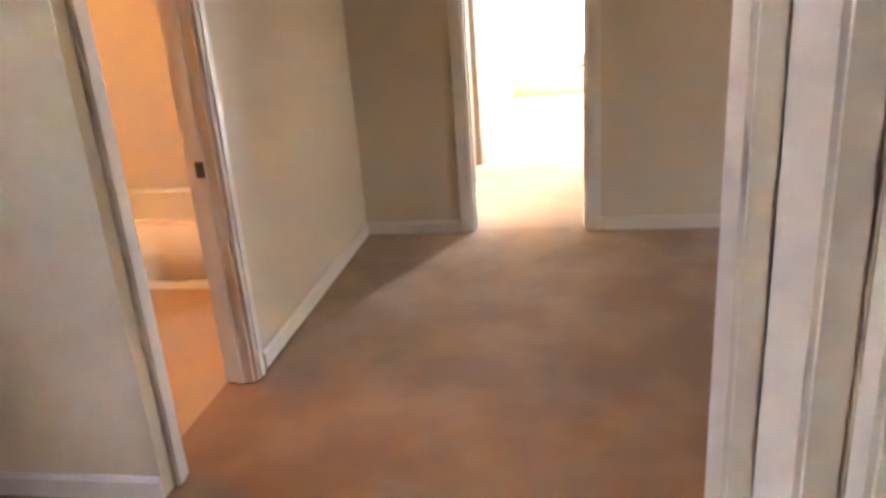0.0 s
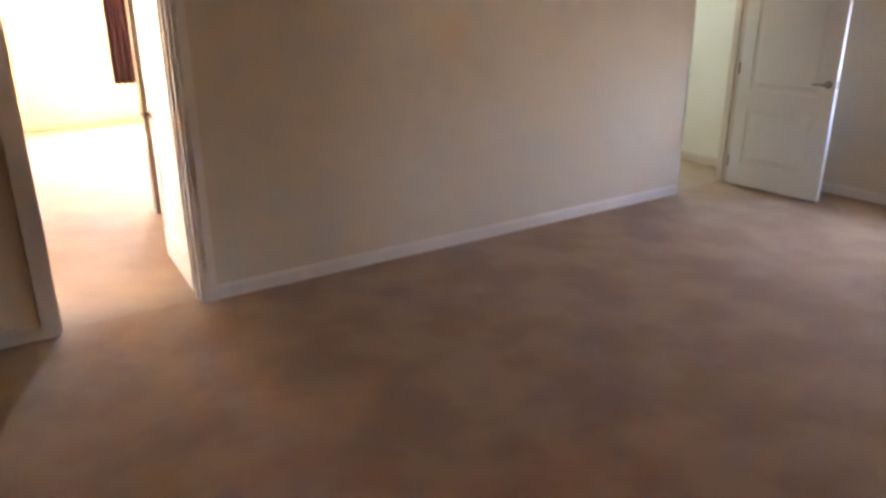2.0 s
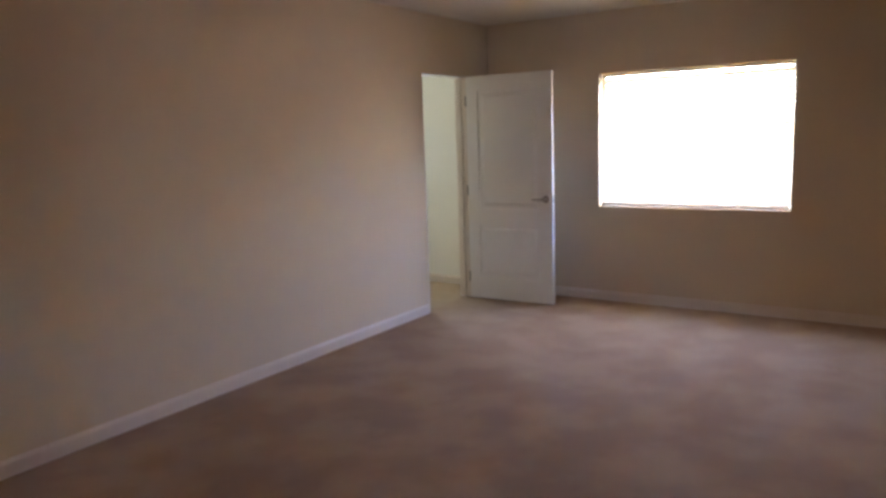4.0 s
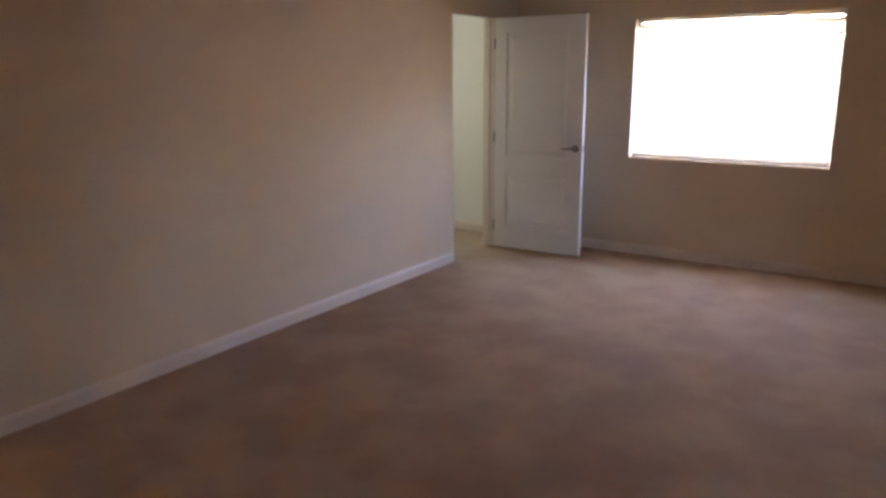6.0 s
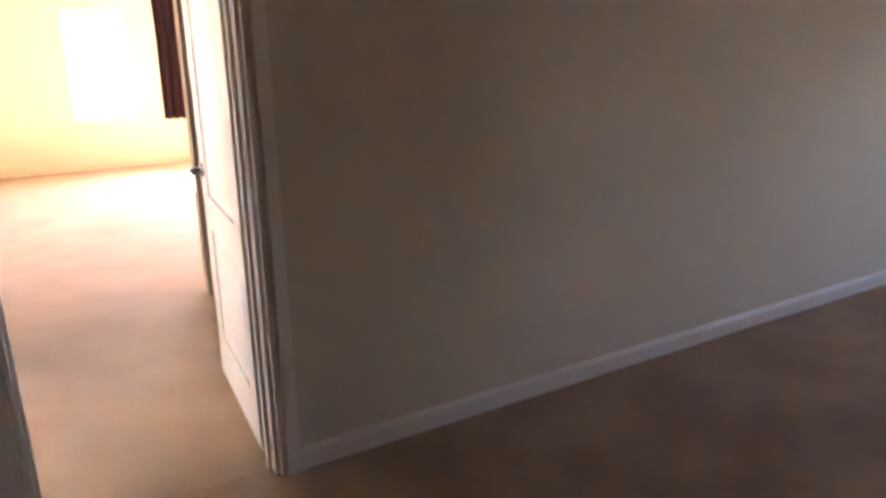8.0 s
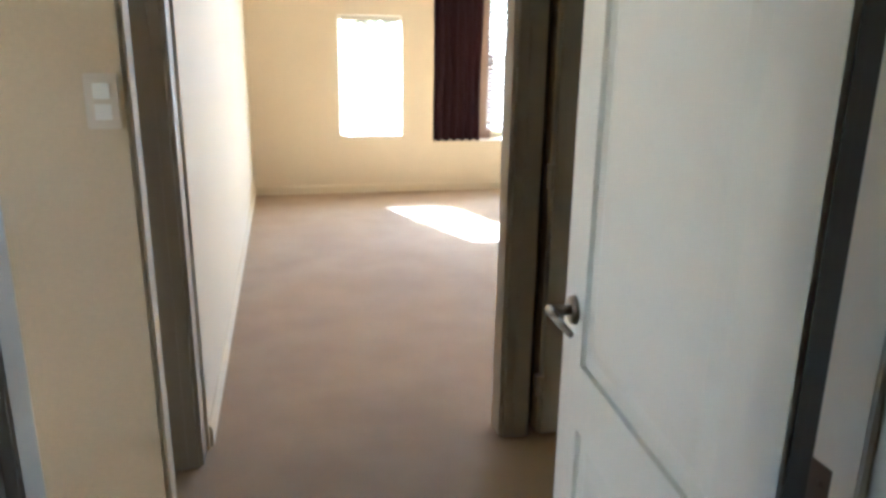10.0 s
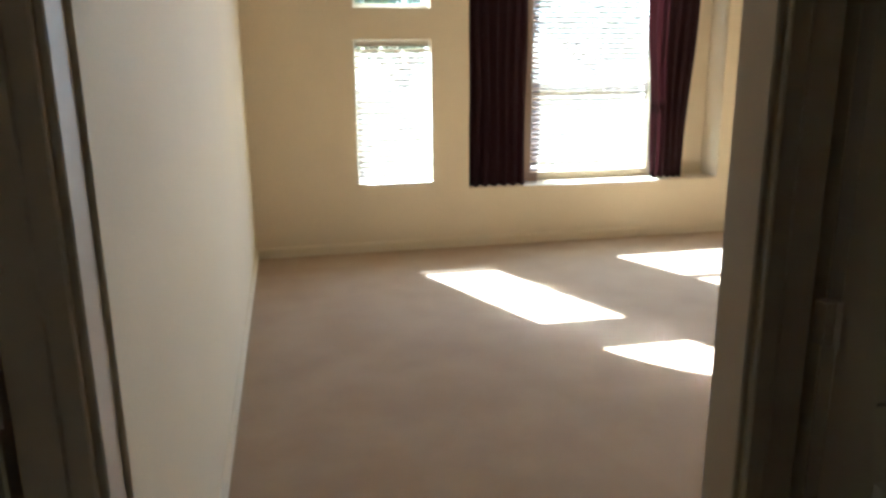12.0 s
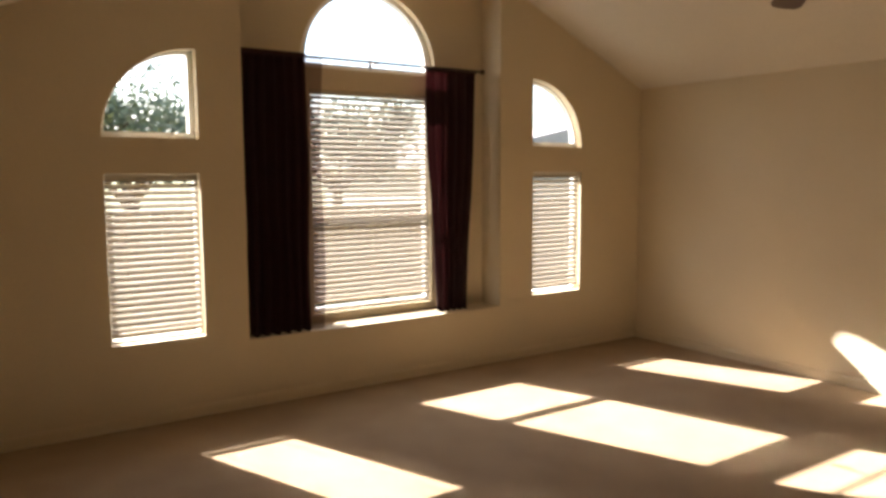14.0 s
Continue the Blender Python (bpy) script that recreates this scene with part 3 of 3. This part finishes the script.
# ---- curtains and rod ----


def curtain(x0, x1, y, z0, z1, folds, seed, pull, label, hem=0.0):
    """A cloth with gathered folds. pull: how far the lower part is drawn inwards at its inner side."""
    rnd = random.Random(seed)
    bm = bmesh.new()
    nx, nz = folds * 10, 36
    ph = [rnd.uniform(0, 6.28) for _ in range(4)]
    grid = []
    for j in range(nz + 1):
        v = j / nz
        row = []
        for i in range(nx + 1):
            u = i / nx
            depth = 0.024 * (0.55 + 0.45 * math.sin(2 * v + ph[0]))
            w = math.sin(u * folds * 2 * math.pi + 0.5 * math.sin(3 * v + ph[1])) + 0.35 * math.sin(u * folds * 4.4 * math.pi + ph[2])
            x = x0 + (x1 - x0) * u + pull * (1 - v) * (0.5 - u) * math.sin(min(1, (1 - v) * 1.3) * math.pi * 0.5) + 0.006 * math.sin(9 * v + 5 * u + ph[3])
            row.append(bm.verts.new((x, y + depth * w, z0 + (z1 - z0) * v + (0.006 * math.sin(u * folds * 6.28) if j == 0 else 0))))
        grid.append(row)
    for j in range(nz):
        for i in range(nx):
            bm.faces.new((grid[j][i], grid[j][i + 1], grid[j + 1][i + 1], grid[j + 1][i]))
    bmesh.ops.solidify(bm, geom=bm.faces[:], thickness=0.002)
    c = empty("curtain")
    part("cloth", bm, CURTAIN, c, "", True)
    bm = bmesh.new()
    box(bm, x0, x1, y - 0.022, y + 0.022, z1 - 0.004, z1 + 0.03)
    soften(bm, 0.008)
    part("rod_pocket", bm, CURTAIN, c)
    if hem:
        bm = bmesh.new()
        rows = []
        for j in range(25):
            v = j / 24
            edge = x1 - pull * 0.5 * (1 - v) * math.sin(min(1, (1 - v) * 1.3) * math.pi * 0.5)
            rows.append([bm.verts.new((edge - 0.004 + hem * i / 6 * (1 + 0.12 * math.sin(7 * v)), y + 0.012 * math.sin(i * 1.3 + 2 * v), z0 + 0.004 + (z1 - z0 - 0.004) * v)) for i in range(7)])
        for j in range(24):
            for i in range(6):
                bm.faces.new((rows[j][i], rows[j][i + 1], rows[j + 1][i + 1], rows[j + 1][i]))
        part("hem", bm, SHEER, c, "thin see-through edge of the curtain", True)
    return tagged(c, label, "curtain", "burgundy curtains")


CY = Y2 + 0.075
curtain(N1 + 0.004, 2.845, Y2 + 0.04, NZ + 0.004, 2.53, 6, 3, 0.02, "dark burgundy cloth curtain hanging to the sill", hem=0.125)
curtain(3.93, 4.44, Y2 + 0.11, NZ + 0.004, 2.53, 5, 8, 0.22, "dark burgundy cloth curtain gathered narrower at the sill")
rod = empty("curtain_rod")
bm = bmesh.new()
cyl(bm, (N1 + 0.002, CY, 2.545), (4.47, CY, 2.545), 0.010, None, 14)
part("rod", bm, DARKMETAL, rod, "", True)
for x in (4.47,):
    bm = bmesh.new()
    bmesh.ops.create_uvsphere(bm, u_segments=14, v_segments=10, radius=0.022, matrix=Matrix.Translation((x + 0.015, CY, 2.545)))
    part("finial", bm, DARKMETAL, rod, "", True)
for x in (2.40, 3.50, 4.41):
    bm = bmesh.new()
    cyl(bm, (x, CY, 2.545), (x, NB, 2.555), 0.006, None, 10)
    box(bm, x - 0.012, x + 0.012, NB - 0.006, NB, 2.52, 2.59)
    part("bracket", bm, DARKMETAL, rod)
for cord_x, cord_z, thing in ((W2 - 0.05, 1.05, "tilt_wand"), (W2 - 0.085, 0.95, "lift_cord")):
    wand = empty(thing)
    bm = bmesh.new()
    cyl(bm, (cord_x, NB - 0.006, cord_z), (cord_x, NB - 0.004, 2.22), 0.004 if thing == "tilt_wand" else 0.0015, None, 8)
    part("rod" if thing == "tilt_wand" else "cord", bm, SLAT, wand)
    bm = bmesh.new()
    cyl(bm, (cord_x, NB - 0.006, cord_z - 0.05), (cord_x, NB - 0.006, cord_z), 0.008, 0.005, 10)
    part("tassel", bm, SLAT, wand)
    tagged(wand, "thin cream pull hanging beside the bay blind", "blind pull")
tagged(rod, "thin dark metal curtain rod across the bay", "curtain rod")

# ---- small fixtures ----


def switch(at, turn):
    s = empty("light_switch", pose(*at, 0, 0, turn))
    bm = bmesh.new()
    box(bm, -0.035, 0.035, -0.006, 0, -0.058, 0.058)
    soften(bm, 0.003)
    part("plate", bm, TRIM, s)
    for z in (-0.022, 0.022):
        bm = bmesh.new()
        box(bm, -0.017, 0.017, -0.011 if z > 0 else -0.008, -0.006, z - 0.0165, z + 0.0165)
        soften(bm, 0.002)
        part("rocker", bm, PORCELAIN, s)
    return tagged(s, "white rocker light switch on the pale wall end", "light switch")


switch((0.55, 1.24, 1.33), 0)


def plate(name, x0, x1, y0, y1, z0, z1, label, mat):
    p = empty(name)
    bm = bmesh.new()
    box(bm, x0, x1, y0, y1, z0, z1)
    soften(bm, 0.001, 1)
    part("plate", bm, mat, p)
    cx, cy, cz = (x0 + x1) / 2, (y0 + y1) / 2, (z0 + z1) / 2
    for dz in (-0.022, 0.022):
        bm = bmesh.new()
        if x1 - x0 < y1 - y0:
            cyl(bm, (x0 - 0.0015, cy, cz + dz), (x1 + 0.0015, cy, cz + dz), 0.004, None, 8)
        else:
            cyl(bm, (cx, y0 - 0.0015, cz + dz), (cx, y1 + 0.0015, cz + dz), 0.004, None, 8)
        part("screw", bm, mat, p)
    return tagged(p, label, "strike plate")


plate("strike_plate", -0.078, -0.042, BATH[1] - 0.029, BATH[1] - 0.026, 0.885, 0.948, "dark metal strike plate on the bathroom jamb", TARNISH)
plate("strike_plate", D1[0] + 0.014, D1[0] + 0.0165, 0.085, 0.113, 0.90, 0.96, "nickel strike plate on the door jamb", METAL)
plate("hinge_plate", D1[1] - 0.0165, D1[1] - 0.014, 0.085, 0.118, 0.97, 1.06, "dark hinge plate on the door jamb", DARKMETAL)

# ---- bathroom ----
tub = empty("bathtub")
bm = bmesh.new()
tx0, tx1, ty0, ty1, tz = -1.75, -0.125, -0.92, -0.125, 0.40
rim = 0.07
o = [(tx0, ty0), (tx1, ty0), (tx1, ty1), (tx0, ty1)]
ins = [(tx0 + rim, ty0 + rim), (tx1 - rim, ty0 + rim), (tx1 - rim, ty1 - rim), (tx0 + rim, ty1 - rim)]
bot = [(tx0 + 0.2, ty0 + 0.16), (tx1 - 0.2, ty0 + 0.16), (tx1 - 0.2, ty1 - 0.16), (tx0 + 0.2, ty1 - 0.16)]
vo0 = [bm.verts.new((x, y, -0.004)) for x, y in o]
vo1 = [bm.verts.new((x, y, tz)) for x, y in o]
vi1 = [bm.verts.new((x, y, tz)) for x, y in ins]
vb = [bm.verts.new((x, y, 0.08)) for x, y in bot]
for i in range(4):
    j = (i + 1) % 4
    bm.faces.new((vo0[i], vo0[j], vo1[j], vo1[i]))
    bm.faces.new((vo1[i], vo1[j], vi1[j], vi1[i]))
    bm.faces.new((vi1[i], vi1[j], vb[j], vb[i]))
bm.faces.new(vb)
bm.faces.new(vo0[::-1])
soften(bm, 0.025, 3)
part("tub_shell", bm, PORCELAIN, tub, "", True)
bm = bmesh.new()
box(bm, tx0, tx1, ty0 - 0.012, ty0 - 0.002, -0.004, 0.05)
part("apron_foot", bm, PORCELAIN, tub)
tagged(tub, "white bathtub lit orange by a warm bulb", "bathtub")
toilet = empty("toilet")
bm = bmesh.new()
bmesh.ops.create_cone(bm, cap_ends=True, segments=24, radius1=0.13, radius2=0.19, depth=0.36, matrix=Matrix.Translation((-1.15, -1.42, 0.18)) @ Matrix.Diagonal((1.25, 1, 1, 1)))
soften(bm, 0.015)
part("bowl", bm, PORCELAIN, toilet, "", True)
bm = bmesh.new()
bmesh.ops.create_cone(bm, cap_ends=True, segments=24, radius1=0.20, radius2=0.195, depth=0.04, matrix=Matrix.Translation((-1.14, -1.42, 0.385)) @ Matrix.Diagonal((1.25, 1, 1, 1)))
soften(bm, 0.01)
part("seat", bm, PORCELAIN, toilet, "", True)
bm = bmesh.new()
box(bm, -1.62, -1.42, -1.64, -1.20, 0.36, 0.76)
soften(bm, 0.02)
part("tank", bm, PORCELAIN, toilet)
tagged(toilet, "white porcelain toilet beside the bathtub", "toilet")

# ---- ceiling fan ----
fan = empty("ceiling_fan")
FX, FY, FZ = 3.55, 3.30, 2.44
bm = bmesh.new()
cyl(bm, (FX, FY, FZ + 0.12), (FX, FY, 3.74), 0.014, None, 14)
part("downrod", bm, DARKMETAL, fan, "", True)
bm = bmesh.new()
cyl(bm, (FX, FY, 3.70), (FX, FY, 3.84), 0.045, 0.08, 20)
part("canopy", bm, DARKMETAL, fan, "", True)
bm = bmesh.new()
cyl(bm, (FX, FY, FZ + 0.0), (FX, FY, FZ + 0.13), 0.12, 0.085, 24)
soften(bm, 0.01)
part("motor", bm, DARKMETAL, fan, "", True)
for k in range(5):
    a = radians(42 + 72 * k)
    m = Matrix.Translation((FX, FY, FZ + 0.03)) @ Matrix.Rotation(a, 4, "Z") @ Matrix.Rotation(radians(11), 4, "X")
    bm = bmesh.new()
    outline = [(0.20, -0.05), (0.60, -0.068), (0.655, -0.05), (0.67, 0.0), (0.655, 0.05), (0.60, 0.068), (0.20, 0.05)]
    lo = [bm.verts.new(m @ Vector((x, y, -0.004))) for x, y in outline]
    hi = [bm.verts.new(m @ Vector((x, y, 0.004))) for x, y in outline]
    bm.faces.new(lo[::-1])
    bm.faces.new(hi)
    for i in range(len(lo)):
        j = (i + 1) % len(lo)
        bm.faces.new((lo[i], lo[j], hi[j], hi[i]))
    blade = part("blade", bm, BLADE, fan)
    bm = bmesh.new()
    cyl(bm, m @ Vector((0.09, 0, 0.0)), m @ Vector((0.26, 0, 0.007)), 0.012, 0.016, 8)
    part("blade_iron", bm, DARKMETAL, blade)
tagged(fan, "dark ceiling fan with five walnut blades at rest", "ceiling fan")

# ---- outside ----


def tree(x, y, base, height, spread, seed, label):
    rnd = random.Random(seed)
    t = empty("tree", pose(x, y, base))
    bm = bmesh.new()
    cyl(bm, (0, 0, 0), (0.1, 0.05, height * 0.45), 0.17, 0.11, 10)
    tips = []
    for k in range(7):
        a = k * 0.9 + rnd.uniform(-0.3, 0.3)
        s = Vector((0.1, 0.05, height * rnd.uniform(0.34, 0.45)))
        e = s + Vector((math.cos(a) * spread * rnd.uniform(0.4, 0.7), math.sin(a) * spread * rnd.uniform(0.4, 0.7), height * rnd.uniform(0.15, 0.38)))
        cyl(bm, s, e, 0.07, 0.025, 7)
        tips.append(e)
        for _ in range(3):
            e2 = e + Vector((rnd.uniform(-1, 1), rnd.uniform(-1, 1), rnd.uniform(-0.1, 0.8))) * spread * 0.35
            cyl(bm, e, e2, 0.022, 0.008, 5)
            tips.append(e2)
    part("trunk", bm, BARK, t, "rough brown bark", True)
    verts, faces = [], []
    for c in tips:
        r = spread * rnd.uniform(0.2, 0.36)
        for _ in range(420):
            d = Vector((rnd.gauss(0, 1), rnd.gauss(0, 1), rnd.gauss(0, 0.7)))
            p = c + d.normalized() * r * rnd.random() ** 0.5
            u = Vector((rnd.gauss(0, 1), rnd.gauss(0, 1), rnd.gauss(0, 1))).normalized()
            w = u.orthogonal().normalized()
            s = rnd.uniform(0.045, 0.085)
            i = len(verts)
            verts += [p - u * s, p + w * s * 0.45, p + u * s, p - w * s * 0.5]
            faces.append((i, i + 1, i + 2, i + 3))
    me = bpy.data.meshes.new("crown")
    me.from_pydata(verts, [], faces)
    me.materials.append(LEAF)
    crown = new("crown", me)
    crown.parent = t
    crown["label"] = "loose grey-green leaf crown"
    return tagged(t, label, "tree")


tree(3.1, 15.2, -0.35, 4.0, 1.9, 5, "leafy green shade tree in the yard")
tree(7.7, 16.6, -0.35, 4.4, 2.2, 9, "smaller leafy green tree in the yard")


def house(x, y, w, d, eave, ridge, label):
    h = empty("house", pose(x, y, -0.35))
    bm = bmesh.new()
    box(bm, -w / 2, w / 2, -d / 2, d / 2, 0, eave)
    part("wall", bm, STUCCO, h)
    bm = bmesh.new()
    prism(bm, [(-w / 2 - 0.4, eave - 0.1), (w / 2 + 0.4, eave - 0.1), (w / 2 + 0.4, eave + 0.05), (0, ridge), (-w / 2 - 0.4, eave + 0.05)], -d / 2 - 0.4, d / 2 + 0.4)
    part("roof", bm, SHINGLE, h, "brown shingle gable roof")
    for wx in (-w * 0.25, w * 0.25):
        bm = bmesh.new()
        box(bm, wx - 0.6, wx + 0.6, -d / 2 - 0.03, -d / 2 + 0.02, 0.9, 2.0)
        win = part("window", bm, VINYL, h)
        bm = bmesh.new()
        box(bm, wx - 0.53, wx + 0.53, -d / 2 - 0.045, -d / 2 - 0.031, 0.97, 1.93)
        part("pane", bm, DARKMETAL, win)
    return tagged(h, label, "house")


house(15.6, 21.0, 9.0, 7.0, 2.3, 3.35, "grey stucco house with brown roof behind the fence")
house(-4.5, 30.0, 11.0, 8.0, 2.7, 4.6, "grey stucco house with brown roof behind the trees")

fence = empty("fence")
shared = {}
for k in range(120):
    x = -6 + k * 0.16
    hgt = round(1.5 + random.choice((0, 0.012, 0.024)), 3)
    if hgt not in shared:
        bm = bmesh.new()
        prism(bm, [(-0.07, 0), (0.07, 0), (0.07, hgt - 0.03), (0.045, hgt), (-0.045, hgt), (-0.07, hgt - 0.03)], -0.009, 0.009)
        shared[hgt] = mesh_of("board", bm, FENCE)
    b = new("board", shared[hgt])
    b.parent = fence
    b.location = (x, 12.4, -0.35)
for z in (0.05, 0.85):
    bm = bmesh.new()
    box(bm, -6.1, 13.2, 12.42, 12.46, z, z + 0.09)
    part("rail", bm, FENCE, fence)
tagged(fence, "weathered wooden board fence across the yard", "fence")
